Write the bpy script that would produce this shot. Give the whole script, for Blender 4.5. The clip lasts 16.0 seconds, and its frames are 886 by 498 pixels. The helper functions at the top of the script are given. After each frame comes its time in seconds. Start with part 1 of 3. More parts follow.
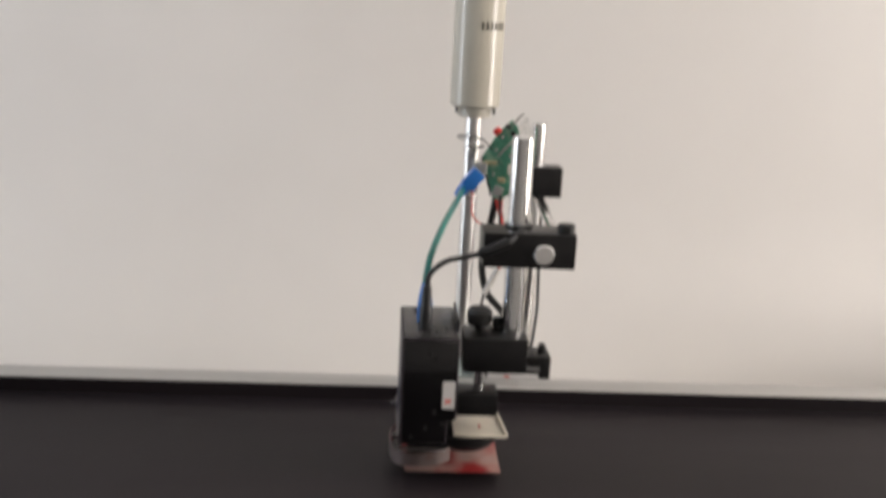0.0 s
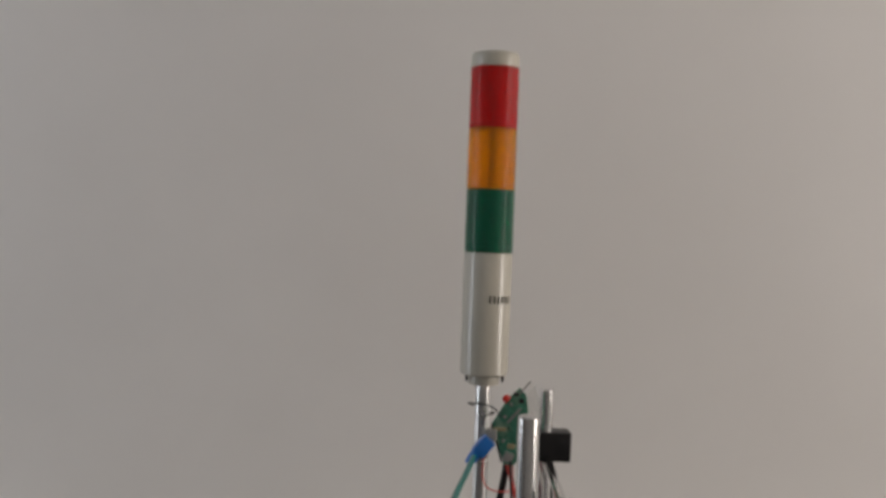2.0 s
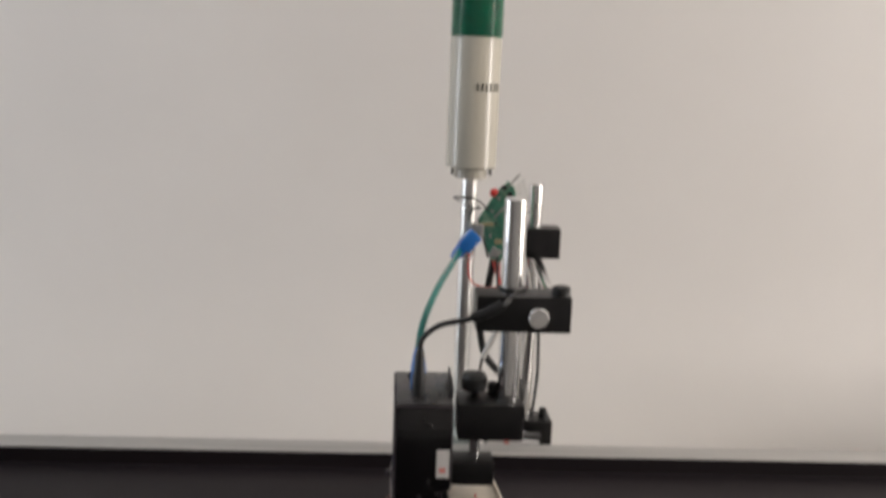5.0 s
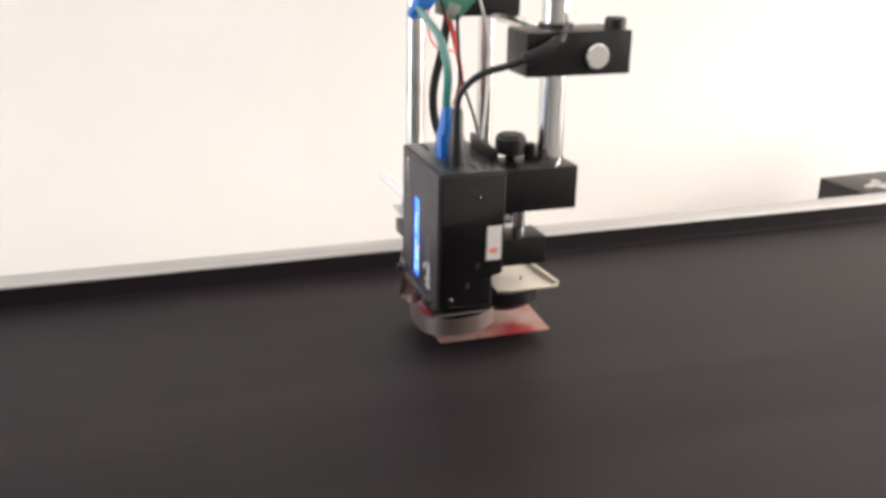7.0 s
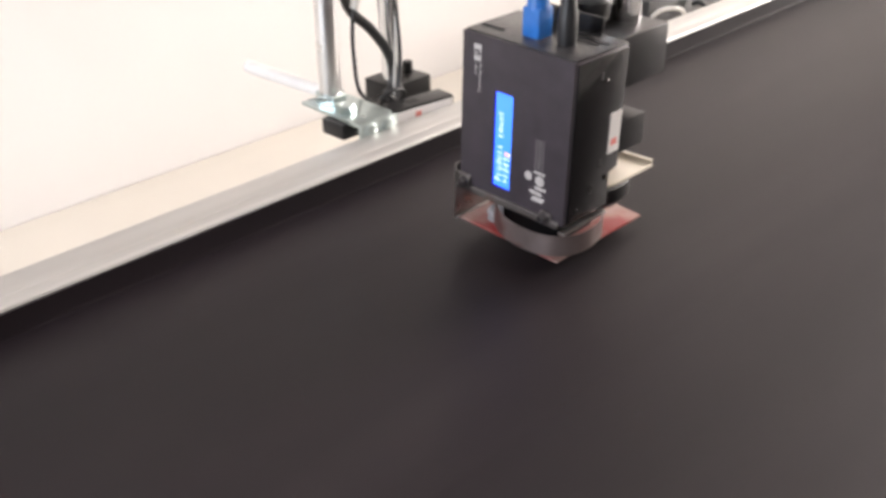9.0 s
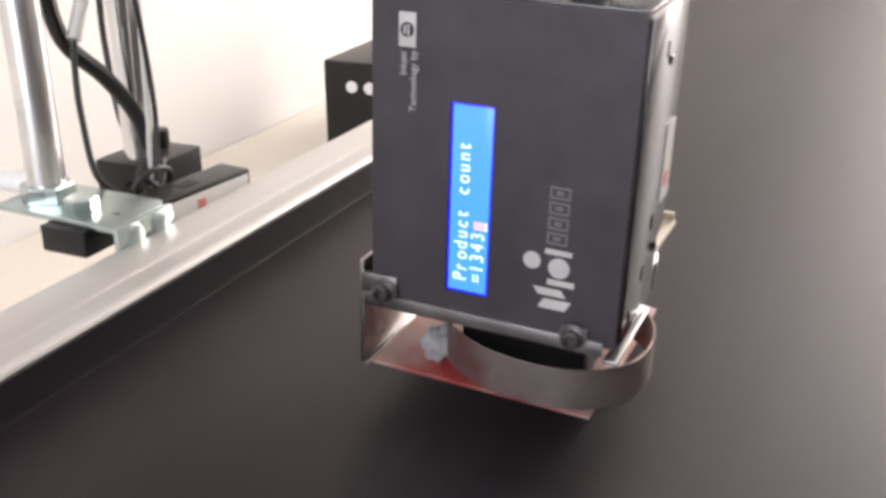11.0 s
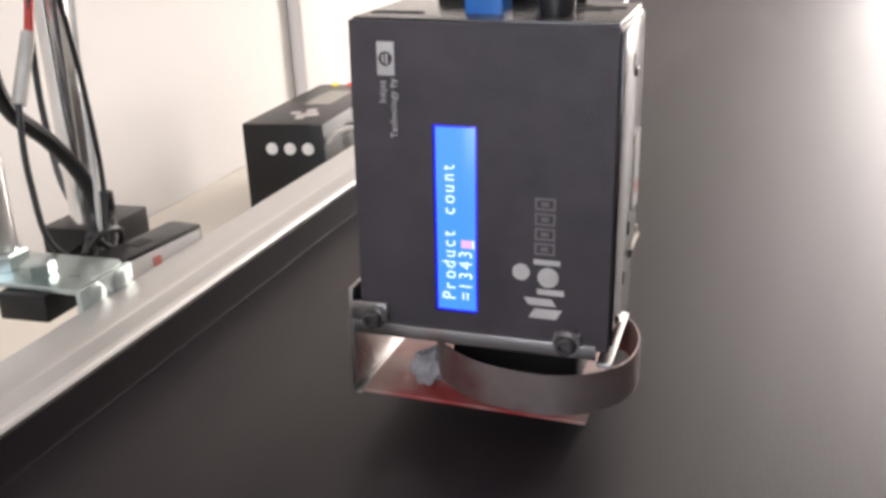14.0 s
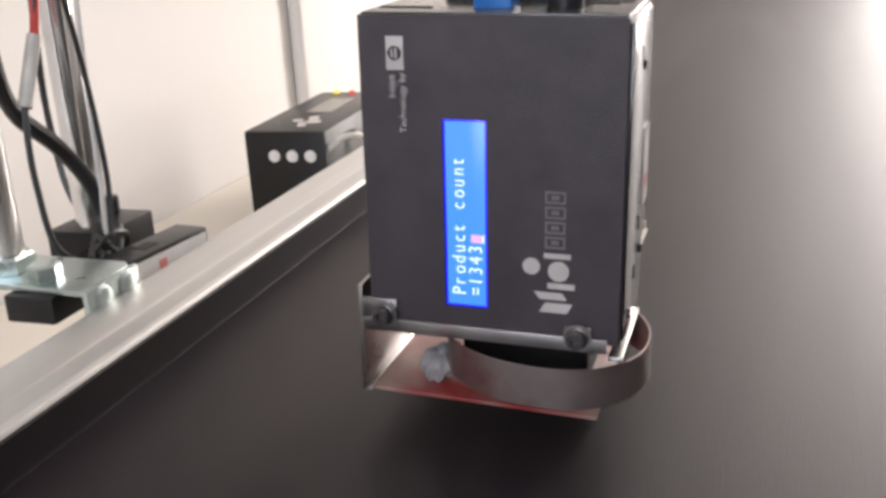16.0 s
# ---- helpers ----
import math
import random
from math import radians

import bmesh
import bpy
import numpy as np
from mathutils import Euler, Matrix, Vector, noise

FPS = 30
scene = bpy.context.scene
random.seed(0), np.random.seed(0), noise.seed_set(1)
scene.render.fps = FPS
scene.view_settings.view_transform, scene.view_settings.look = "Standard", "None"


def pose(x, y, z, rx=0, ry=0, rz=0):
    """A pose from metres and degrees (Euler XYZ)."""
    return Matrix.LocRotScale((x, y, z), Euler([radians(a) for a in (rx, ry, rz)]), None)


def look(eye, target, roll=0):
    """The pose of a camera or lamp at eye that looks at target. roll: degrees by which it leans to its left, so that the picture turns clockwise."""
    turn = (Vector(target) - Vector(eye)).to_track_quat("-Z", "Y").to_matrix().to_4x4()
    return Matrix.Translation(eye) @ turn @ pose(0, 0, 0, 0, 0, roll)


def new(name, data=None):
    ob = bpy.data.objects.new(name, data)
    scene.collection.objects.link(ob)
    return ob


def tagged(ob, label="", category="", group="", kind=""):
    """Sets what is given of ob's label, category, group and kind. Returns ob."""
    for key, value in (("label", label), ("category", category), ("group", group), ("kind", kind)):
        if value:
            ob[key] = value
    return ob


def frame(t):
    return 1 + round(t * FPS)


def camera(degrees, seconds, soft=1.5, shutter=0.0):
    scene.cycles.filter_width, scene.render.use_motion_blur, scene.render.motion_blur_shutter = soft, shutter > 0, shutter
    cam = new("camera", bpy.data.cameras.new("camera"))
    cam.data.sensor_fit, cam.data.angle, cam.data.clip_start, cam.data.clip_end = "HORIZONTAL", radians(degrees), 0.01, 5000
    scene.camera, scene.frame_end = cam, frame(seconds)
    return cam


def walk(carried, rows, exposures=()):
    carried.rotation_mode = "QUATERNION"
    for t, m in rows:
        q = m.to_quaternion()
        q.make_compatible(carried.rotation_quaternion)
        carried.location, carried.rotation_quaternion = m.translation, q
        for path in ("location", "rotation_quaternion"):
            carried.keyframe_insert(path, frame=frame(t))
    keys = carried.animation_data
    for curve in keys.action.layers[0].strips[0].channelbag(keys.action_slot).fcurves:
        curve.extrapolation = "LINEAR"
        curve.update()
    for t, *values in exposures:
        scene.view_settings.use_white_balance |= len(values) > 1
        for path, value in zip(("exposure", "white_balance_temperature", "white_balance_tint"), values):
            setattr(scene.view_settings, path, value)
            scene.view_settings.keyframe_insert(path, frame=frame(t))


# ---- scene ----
cam = camera(47.3, 16.0, soft=3.4, shutter=0.5)
PATH = [
    (0, (-0.035, -0.894, 0.46), (0.108, 1.04, -0.025), 3.1),
    (0.5, (-0.023, -0.89, 0.489), (0.078, 1.079, 0.148), 2.5),
    (1, (-0.025, -0.908, 0.5), (0.065, 1.078, 0.275), 2.4),
    (1.5, (-0.027, -0.921, 0.51), (0.063, 1.072, 0.368), 2.1),
    (2, (-0.029, -0.935, 0.523), (0.06, 1.062, 0.468), 2.1),
    (2.5, (-0.025, -0.936, 0.524), (0.078, 1.061, 0.506), 2.0),
    (3, (-0.023, -0.936, 0.523), (0.07, 1.062, 0.513), 1.7),
    (3.5, (-0.02, -0.929, 0.523), (0.074, 1.069, 0.511), 1.6),
    (4, (-0.021, -0.912, 0.513), (0.072, 1.085, 0.478), 1.7),
    (4.5, (-0.018, -0.892, 0.492), (0.086, 1.096, 0.308), 2.1),
    (5, (-0.016, -0.877, 0.461), (0.1, 1.083, 0.089), 2.4),
    (5.2, (-0.019, -0.878, 0.46), (0.109, 1.07, 0.033), 2.6),
    (7.3, (-0.268, -0.592, 0.341), (0.437, 1.127, -0.401), 0.5),
    (7.5, (-0.281, -0.525, 0.341), (0.475, 1.145, -0.459), 0.2),
    (8, (-0.334, -0.399, 0.336), (0.677, 1.059, -0.587), 0.2),
    (8.5, (-0.444, -0.358, 0.349), (0.678, 0.963, -0.647), -1.7),
    (9, (-0.463, -0.337, 0.338), (0.797, 0.882, -0.625), -0.6),
    (9.2, (-0.456, -0.311, 0.311), (0.846, 0.871, -0.642), -0.4),
    (11.3, (-0.284, -0.045, 0.19), (1.427, 0.667, -0.562), -0.2),
    (11.5, (-0.286, -0.04, 0.186), (1.431, 0.655, -0.569), -0.2),
    (12, (-0.291, -0.041, 0.189), (1.456, 0.609, -0.537), -0.8),
    (12.5, (-0.298, -0.04, 0.186), (1.457, 0.597, -0.53), -0.6),
    (13, (-0.305, -0.045, 0.189), (1.452, 0.586, -0.529), -1.6),
    (13.5, (-0.308, -0.046, 0.186), (1.457, 0.58, -0.516), -1.6),
    (14, (-0.313, -0.044, 0.188), (1.479, 0.556, -0.467), -2.9),
    (14.5, (-0.313, -0.041, 0.184), (1.483, 0.553, -0.465), -3.9),
    (15, (-0.31, -0.042, 0.185), (1.492, 0.544, -0.453), -3.6),
    (15.5, (-0.312, -0.041, 0.184), (1.491, 0.547, -0.451), -3.2),
    (16, (-0.315, -0.041, 0.183), (1.483, 0.561, -0.453), -3.3),
]
EXPOSURES = [
    (0.0, 0.42, 6500, 13), (0.5, 0.10, 6500, 13), (1.0, -0.14, 6500, 13), (1.5, -0.33, 6500, 13), (2.0, -0.54, 6500, 13), (2.5, -0.6, 6500, 13), (3.0, -0.18, 6500, 13), (3.5, 0.04, 6500, 13), (4.5, 0.02, 6500, 13), (5.2, 0.28, 6500, 13),
    (7.3, 1.2, 6500, 13), (8.0, 1.12, 6500, 13), (9.0, 1.22, 6500, 16), (11.5, 1.12, 6500, 16), (13.0, 1.07, 6500, 16), (14.0, 0.76, 6500, 16), (16.0, 0.7, 6500, 16),
]
walk(cam, [(t, look(eye, target, roll)) for t, eye, target, roll in PATH], EXPOSURES)

# ---- world and light ----
world = bpy.data.worlds.new("sky")
scene.world = world
world.use_nodes = True
wn = world.node_tree
sky = wn.nodes.new("ShaderNodeTexSky")
sky.sky_type, sky.sun_disc = "NISHITA", False
sky.sun_elevation, sky.sun_rotation = radians(35), radians(80)
wn.nodes["Background"].inputs["Strength"].default_value = 0.1
wn.links.new(sky.outputs[0], wn.nodes["Background"].inputs["Color"])


def window_light(name, m, width, height, watts, colour):
    data = bpy.data.lights.new(name, "AREA")
    data.shape, data.size, data.size_y, data.energy, data.color = "RECTANGLE", width, height, watts, colour
    ob = new(name, data)
    ob.matrix_world = m
    return ob


# Room: x west to east, y towards the white wall behind the conveyor
XW, XE, YS, YN, ZF, ZC = -2.6, 3.2, -2.6, 0.79, -0.85, 1.95
EAST_WIN = (-1.08, -0.36, -0.42, 1.84)    # y0 y1 z0 z1
WEST_WIN = (-0.15, 0.33, -0.36, 1.84)     # y0 y1 z0 z1
window_light("east_daylight", look((XE - 0.12, (EAST_WIN[0] + EAST_WIN[1]) / 2, (EAST_WIN[2] + EAST_WIN[3]) / 2), (-1.0, (EAST_WIN[0] + EAST_WIN[1]) / 2, 0.5)),
             EAST_WIN[1] - EAST_WIN[0], EAST_WIN[3] - EAST_WIN[2], 78, (1.0, 0.94, 0.865))
window_light("west_daylight", look((XW + 0.12, (WEST_WIN[0] + WEST_WIN[1]) / 2, (WEST_WIN[2] + WEST_WIN[3]) / 2), (1.0, (WEST_WIN[0] + WEST_WIN[1]) / 2, 0.5)),
             WEST_WIN[1] - WEST_WIN[0], WEST_WIN[3] - WEST_WIN[2], 25, (0.84, 0.92, 1.0))


# ---- materials ----
def material(name, colour, rough=0.5, metal=0.0, spread=0.0, grain=40.0, bump=0.0, bump_scale=200.0, coat=0.0, stain=None, stain_scale=6.0, stain_low=0.5, stretch=(1, 1, 1), rough_spread=0.0, spec=0.5):
    mat = bpy.data.materials.new(name)
    mat.use_nodes = True
    nt = mat.node_tree
    b = nt.nodes["Principled BSDF"]
    b.inputs["Roughness"].default_value = rough
    b.inputs["Metallic"].default_value = metal
    b.inputs["Coat Weight"].default_value = coat
    b.inputs["Specular IOR Level"].default_value = spec
    b.inputs["Base Color"].default_value = (*colour, 1)
    tc = nt.nodes.new("ShaderNodeTexCoord")
    mp = nt.nodes.new("ShaderNodeMapping")
    mp.inputs["Scale"].default_value = stretch
    nt.links.new(tc.outputs["Object"], mp.inputs["Vector"])

    def noisy(scale, detail=5.0):
        n = nt.nodes.new("ShaderNodeTexNoise")
        n.inputs["Scale"].default_value, n.inputs["Detail"].default_value = scale, detail
        nt.links.new(mp.outputs["Vector"], n.inputs["Vector"])
        return n.outputs["Fac"]

    out = None
    if spread:
        ramp = nt.nodes.new("ShaderNodeValToRGB")
        ramp.color_ramp.elements[0].position, ramp.color_ramp.elements[1].position = 0.3, 0.7
        ramp.color_ramp.elements[0].color = (*[c * (1 - spread) for c in colour], 1)
        ramp.color_ramp.elements[1].color = (*[min(1, c * (1 + spread)) for c in colour], 1)
        nt.links.new(noisy(grain), ramp.inputs["Fac"])
        out = ramp.outputs["Color"]
    if stain:
        r2 = nt.nodes.new("ShaderNodeValToRGB")
        r2.color_ramp.elements[0].position, r2.color_ramp.elements[1].position = stain_low, stain_low + 0.18
        nt.links.new(noisy(stain_scale), r2.inputs["Fac"])
        mix = nt.nodes.new("ShaderNodeMix")
        mix.data_type = "RGBA"
        nt.links.new(r2.outputs["Color"], mix.inputs["Factor"])
        if out:
            nt.links.new(out, mix.inputs[6])
        else:
            mix.inputs[6].default_value = (*colour, 1)
        mix.inputs[7].default_value = (*stain, 1)
        out = mix.outputs[2]
    if out:
        nt.links.new(out, b.inputs["Base Color"])
    if rough_spread:
        mr = nt.nodes.new("ShaderNodeMapRange")
        mr.inputs["From Min"].default_value, mr.inputs["From Max"].default_value = 0.3, 0.7
        mr.inputs["To Min"].default_value, mr.inputs["To Max"].default_value = max(0.02, rough - rough_spread), rough + rough_spread
        nt.links.new(noisy(grain * 0.4), mr.inputs["Value"])
        nt.links.new(mr.outputs["Result"], b.inputs["Roughness"])
    if bump:
        bp = nt.nodes.new("ShaderNodeBump")
        bp.inputs["Strength"].default_value, bp.inputs["Distance"].default_value = bump, 0.001
        nt.links.new(noisy(bump_scale), bp.inputs["Height"])
        nt.links.new(bp.outputs["Normal"], b.inputs["Normal"])
    return mat


def glow(name, colour, strength, spread=0.0, grain=30):
    mat = bpy.data.materials.new(name)
    mat.use_nodes = True
    b = mat.node_tree.nodes["Principled BSDF"]
    b.inputs["Base Color"].default_value = (*[c * 0.3 for c in colour], 1)
    b.inputs["Roughness"].default_value = 0.25
    b.inputs["Emission Color"].default_value = (*colour, 1)
    b.inputs["Emission Strength"].default_value = strength
    return mat


def lens_plastic(name, colour, clear, milky=0.2):
    """Tinted clear plastic with fine upright flutes."""
    mat = bpy.data.materials.new(name)
    mat.use_nodes = True
    nt = mat.node_tree
    b = nt.nodes["Principled BSDF"]
    b.inputs["Base Color"].default_value = (*colour, 1)
    b.inputs["Roughness"].default_value = 0.10
    b.inputs["Transmission Weight"].default_value = clear
    b.inputs["Subsurface Weight"].default_value = 0.0
    b.inputs["IOR"].default_value = 1.08
    b.inputs["Coat Weight"].default_value, b.inputs["Coat Roughness"].default_value = 1.0, 0.07
    tc = nt.nodes.new("ShaderNodeTexCoord")
    wave = nt.nodes.new("ShaderNodeTexWave")
    wave.bands_direction = "Z"
    wave.inputs["Scale"].default_value = 80.0
    bp = nt.nodes.new("ShaderNodeBump")
    bp.inputs["Strength"].default_value, bp.inputs["Distance"].default_value = 0.8, 0.0012
    nt.links.new(tc.outputs["Object"], wave.inputs["Vector"])
    nt.links.new(wave.outputs["Fac"], bp.inputs["Height"])
    nt.links.new(bp.outputs["Normal"], b.inputs["Coat Normal"])
    scatter = nt.nodes.new("ShaderNodeBsdfTranslucent")
    scatter.inputs["Color"].default_value = (*colour, 1)
    mix = nt.nodes.new("ShaderNodeMixShader")
    mix.inputs["Fac"].default_value = milky
    nt.links.new(b.outputs["BSDF"], mix.inputs[1])
    nt.links.new(scatter.outputs["BSDF"], mix.inputs[2])
    nt.links.new(mix.outputs["Shader"], nt.nodes["Material Output"].inputs["Surface"])
    return mat


WALL = material("white wall paint", (0.76, 0.737, 0.712), 0.85, spread=0.03, grain=2.2, bump=0.12, bump_scale=160, stain=(0.725, 0.70, 0.672), stain_scale=0.9, stain_low=0.5)
# For the unseen walls: grey, so that polished steel reflects a darker room
UNSEEN_GREY = material("grey unseen wall", (0.30, 0.29, 0.28), 0.85, spread=0.06, grain=2.0, bump=0.1, bump_scale=140)
CEIL = material("ceiling paint", (0.8, 0.79, 0.77), 0.9, spread=0.02, grain=2)
FLOOR = material("grey concrete", (0.24, 0.225, 0.21), 0.55, spread=0.08, grain=5, bump=0.05)
LEDGE = material("cream laminate", (0.66, 0.615, 0.54), 0.5, spread=0.05, grain=3, bump=0.04, bump_scale=90)
BELT = material("black belt rubber", (0.0130, 0.0094, 0.0112), 0.50, spread=0.28, grain=9, bump=0.10, bump_scale=900, stain=(0.021, 0.0165, 0.0178), stain_scale=11, stain_low=0.53, stretch=(0.10, 1, 1), rough_spread=0.06, spec=0.20)
RUBBER = material("black rubber bed", (0.016, 0.013, 0.014), 0.62, spread=0.25, grain=18, spec=0.2)
ALU = material("brushed aluminium", (0.55, 0.545, 0.53), 0.46, 1.0, spread=0.12, grain=30, bump=0.10, bump_scale=260, stretch=(0.05, 1, 1), rough_spread=0.10)
CHROME = material("polished steel rod", (0.76, 0.755, 0.75), 0.13, 1.0, spread=0.08, grain=22, rough_spread=0.06)
SATIN = material("satin steel tube", (0.74, 0.735, 0.72), 0.30, 1.0, spread=0.06, grain=30, rough_spread=0.08)
ZINC = material("bluish zinc plate", (0.47, 0.54, 0.53), 0.33, 1.0, spread=0.16, grain=45, rough_spread=0.10, bump=0.10, bump_scale=120)
STEEL = material("stainless sheet", (0.36, 0.335, 0.32), 0.34, 1.0, spread=0.14, grain=60, rough_spread=0.12, stain=(0.34, 0.20, 0.17), stain_scale=26, stain_low=0.60)
BAND = material("spring steel band", (0.34, 0.275, 0.26), 0.36, 0.85, spread=0.18, grain=40, stain=(0.28, 0.12, 0.11), stain_scale=30, stain_low=0.56, rough_spread=0.1)
CASE = material("black powder coat", (0.046, 0.037, 0.043), 0.42, spread=0.18, grain=60, bump=0.22, bump_scale=1500, stain=(0.041, 0.034, 0.039), stain_scale=12, stain_low=0.52, rough_spread=0.06, spec=0.4)
CASE_TOP = material("satin black lid", (0.036, 0.034, 0.035), 0.24, spread=0.2, grain=60, bump=0.15, bump_scale=1200)
SIDE = material("smooth black paint", (0.006, 0.0055, 0.006), 0.17, spread=0.2, grain=50, rough_spread=0.05, coat=0.3)
BLACK = material("black anodised block", (0.008, 0.0075, 0.008), 0.36, spread=0.2, grain=80, spec=0.35, bump=0.12, bump_scale=900)
BOLT = material("dark steel bolt", (0.11, 0.10, 0.10), 0.34, 0.8, spread=0.2, grain=120)
KNOB = material("black plastic knob", (0.012, 0.012, 0.012), 0.42, spread=0.2, grain=80)
CREAM = material("cream housing plastic", (0.50, 0.47, 0.395), 0.26, spread=0.03, grain=14, coat=0.15, stain=(0.46, 0.43, 0.36), stain_scale=9, stain_low=0.55)
RED = lens_plastic("red lens plastic", (0.80, 0.014, 0.016), 0.60, 0.3)
AMBER = lens_plastic("amber lens plastic", (1.0, 0.60, 0.02), 0.96, 0.30)
GREEN = lens_plastic("green lens plastic", (0.0, 0.24, 0.125), 0.62)
CORE = material("lamp core", (0.22, 0.22, 0.21), 0.5, spread=0.2, grain=50)
SLOT = material("dark slot", (0.012, 0.011, 0.011), 0.7)
PCB = material("green circuit board", (0.07, 0.27, 0.17), 0.42, spread=0.30, grain=160, stain=(0.27, 0.40, 0.27), stain_scale=70, stain_low=0.56, coat=0.3)
CHIP = material("grey component", (0.3, 0.29, 0.26), 0.5, spread=0.2, grain=120)
RED_PLASTIC = material("red component", (0.6, 0.04, 0.03), 0.4, spread=0.1)
BLUE_BOOT = material("blue plug boot", (0.012, 0.145, 0.49), 0.38, spread=0.12, grain=60, coat=0.2)
TEAL = material("green cable sheath", (0.006, 0.17, 0.145), 0.32, spread=0.15, grain=90, coat=0.2)
CABLE = material("black cable sheath", (0.013, 0.013, 0.014), 0.4, spread=0.2, grain=90)
RED_WIRE = material("red wire", (0.6, 0.05, 0.035), 0.45, spread=0.1)
CLEAR = material("milky heat shrink", (0.62, 0.60, 0.56), 0.3, spread=0.12, grain=80)
PLATE = material("ink-stained plate", (0.36, 0.23, 0.20), 0.40, spread=0.20, grain=40, stain=(0.27, 0.020, 0.020), stain_scale=22, stain_low=0.42, rough_spread=0.1)
PASTE = material("grey dried paste", (0.30, 0.285, 0.29), 0.7, spread=0.3, grain=140, bump=0.5, bump_scale=300)
BONE = material("cream painted bracket", (0.72, 0.66, 0.55), 0.25, spread=0.06, grain=40)
STICKER = material("white sticker", (0.76, 0.74, 0.72), 0.5, spread=0.04, grain=60)
PRINT = material("pale grey print", (0.50, 0.47, 0.45), 0.55, spread=0.12, grain=90)
DIM_PRINT = material("dark grey print", (0.15, 0.135, 0.135), 0.5, spread=0.1, grain=90)
PINK = material("pink print", (0.75, 0.25, 0.22), 0.5, spread=0.1, grain=60)
SCREEN = glow("lit blue display", (0.045, 0.215, 1.0), 0.92)
SCREEN_RIM = glow("blue display edge", (0.02, 0.008, 1.0), 1.0)
GLYPH = glow("pale display dots", (0.62, 0.80, 1.0), 0.95)
CURSOR = glow("pink display cursor", (0.62, 0.34, 0.95), 0.9)
LED_Y = glow("yellow indicator", (0.9, 0.7, 0.1), 0.7)
LED_R = glow("red indicator", (0.9, 0.08, 0.05), 0.7)
LED_G = glow("green indicator", (0.1, 0.7, 0.25), 0.6)

TERMINAL = material("yellowish terminal block", (0.36, 0.30, 0.17), 0.5, spread=0.25, grain=180)
FILM = material("clear plastic film", (0.97, 0.97, 0.95), 0.08, spec=0.2)
FILM.node_tree.nodes["Principled BSDF"].inputs["Transmission Weight"].default_value = 0.9


# ---- mesh helpers ----
def put(bm, m):
    bmesh.ops.transform(bm, matrix=m, verts=bm.verts)
    return bm


def box(x0, x1, y0, y1, z0, z1, bevel=0.0, seg=2):
    bm = bmesh.new()
    bmesh.ops.create_cube(bm, size=1.0)
    bmesh.ops.transform(bm, matrix=Matrix.Translation(((x0 + x1) / 2, (y0 + y1) / 2, (z0 + z1) / 2)) @ Matrix.Diagonal((abs(x1 - x0), abs(y1 - y0), abs(z1 - z0), 1)), verts=bm.verts)
    if bevel:
        bmesh.ops.bevel(bm, geom=bm.edges[:], offset=bevel, segments=seg, profile=0.6, affect="EDGES")
    return bm


def lathe(profile, seg=40):
    """A solid of revolution about z from (radius, height) pairs."""
    bm = bmesh.new()
    rings = []
    for r, z in profile:
        rings.append([bm.verts.new((r * math.cos(2 * math.pi * i / seg), r * math.sin(2 * math.pi * i / seg), z)) for i in range(seg)])
    for a, b in zip(rings, rings[1:]):
        for i in range(seg):
            bm.faces.new((a[i], a[(i + 1) % seg], b[(i + 1) % seg], b[i]))
    bm.faces.new(list(reversed(rings[0])))
    bm.faces.new(rings[-1])
    return bm


def rod(a, b, r, seg=24, lip=0.0008):
    a, b = Vector(a), Vector(b)
    n = (b - a).length
    bm = lathe([(r - lip, 0), (r, lip), (r, n - lip), (r - lip, n)], seg)
    turn = (b - a).to_track_quat("Z", "Y").to_matrix().to_4x4()
    return put(bm, Matrix.Translation(a) @ turn)


def prism(points, z0, z1, bevel=0.0):
    """A slab from an outline in x and y."""
    bm = bmesh.new()
    f = bm.faces.new([bm.verts.new((x, y, z0)) for x, y in points])
    up = bmesh.ops.extrude_face_region(bm, geom=[f])
    bmesh.ops.translate(bm, vec=(0, 0, z1 - z0), verts=[v for v in up["geom"] if isinstance(v, bmesh.types.BMVert)])
    bmesh.ops.recalc_face_normals(bm, faces=bm.faces[:])
    if bevel:
        bmesh.ops.bevel(bm, geom=bm.edges[:], offset=bevel, segments=2, profile=0.6, affect="EDGES")
    return bm


def smooth_path(points, steps=8):
    pts = [Vector(p) for p in points]
    pts = [pts[0] * 2 - pts[1]] + pts + [pts[-1] * 2 - pts[-2]]
    out = []
    for i in range(1, len(pts) - 2):
        p0, p1, p2, p3 = pts[i - 1:i + 3]
        for s in range(steps):
            t = s / steps
            out.append(0.5 * (2 * p1 + (p2 - p0) * t + (2 * p0 - 5 * p1 + 4 * p2 - p3) * t * t + (3 * p1 - p0 - 3 * p2 + p3) * t ** 3))
    out.append(pts[-2])
    return out


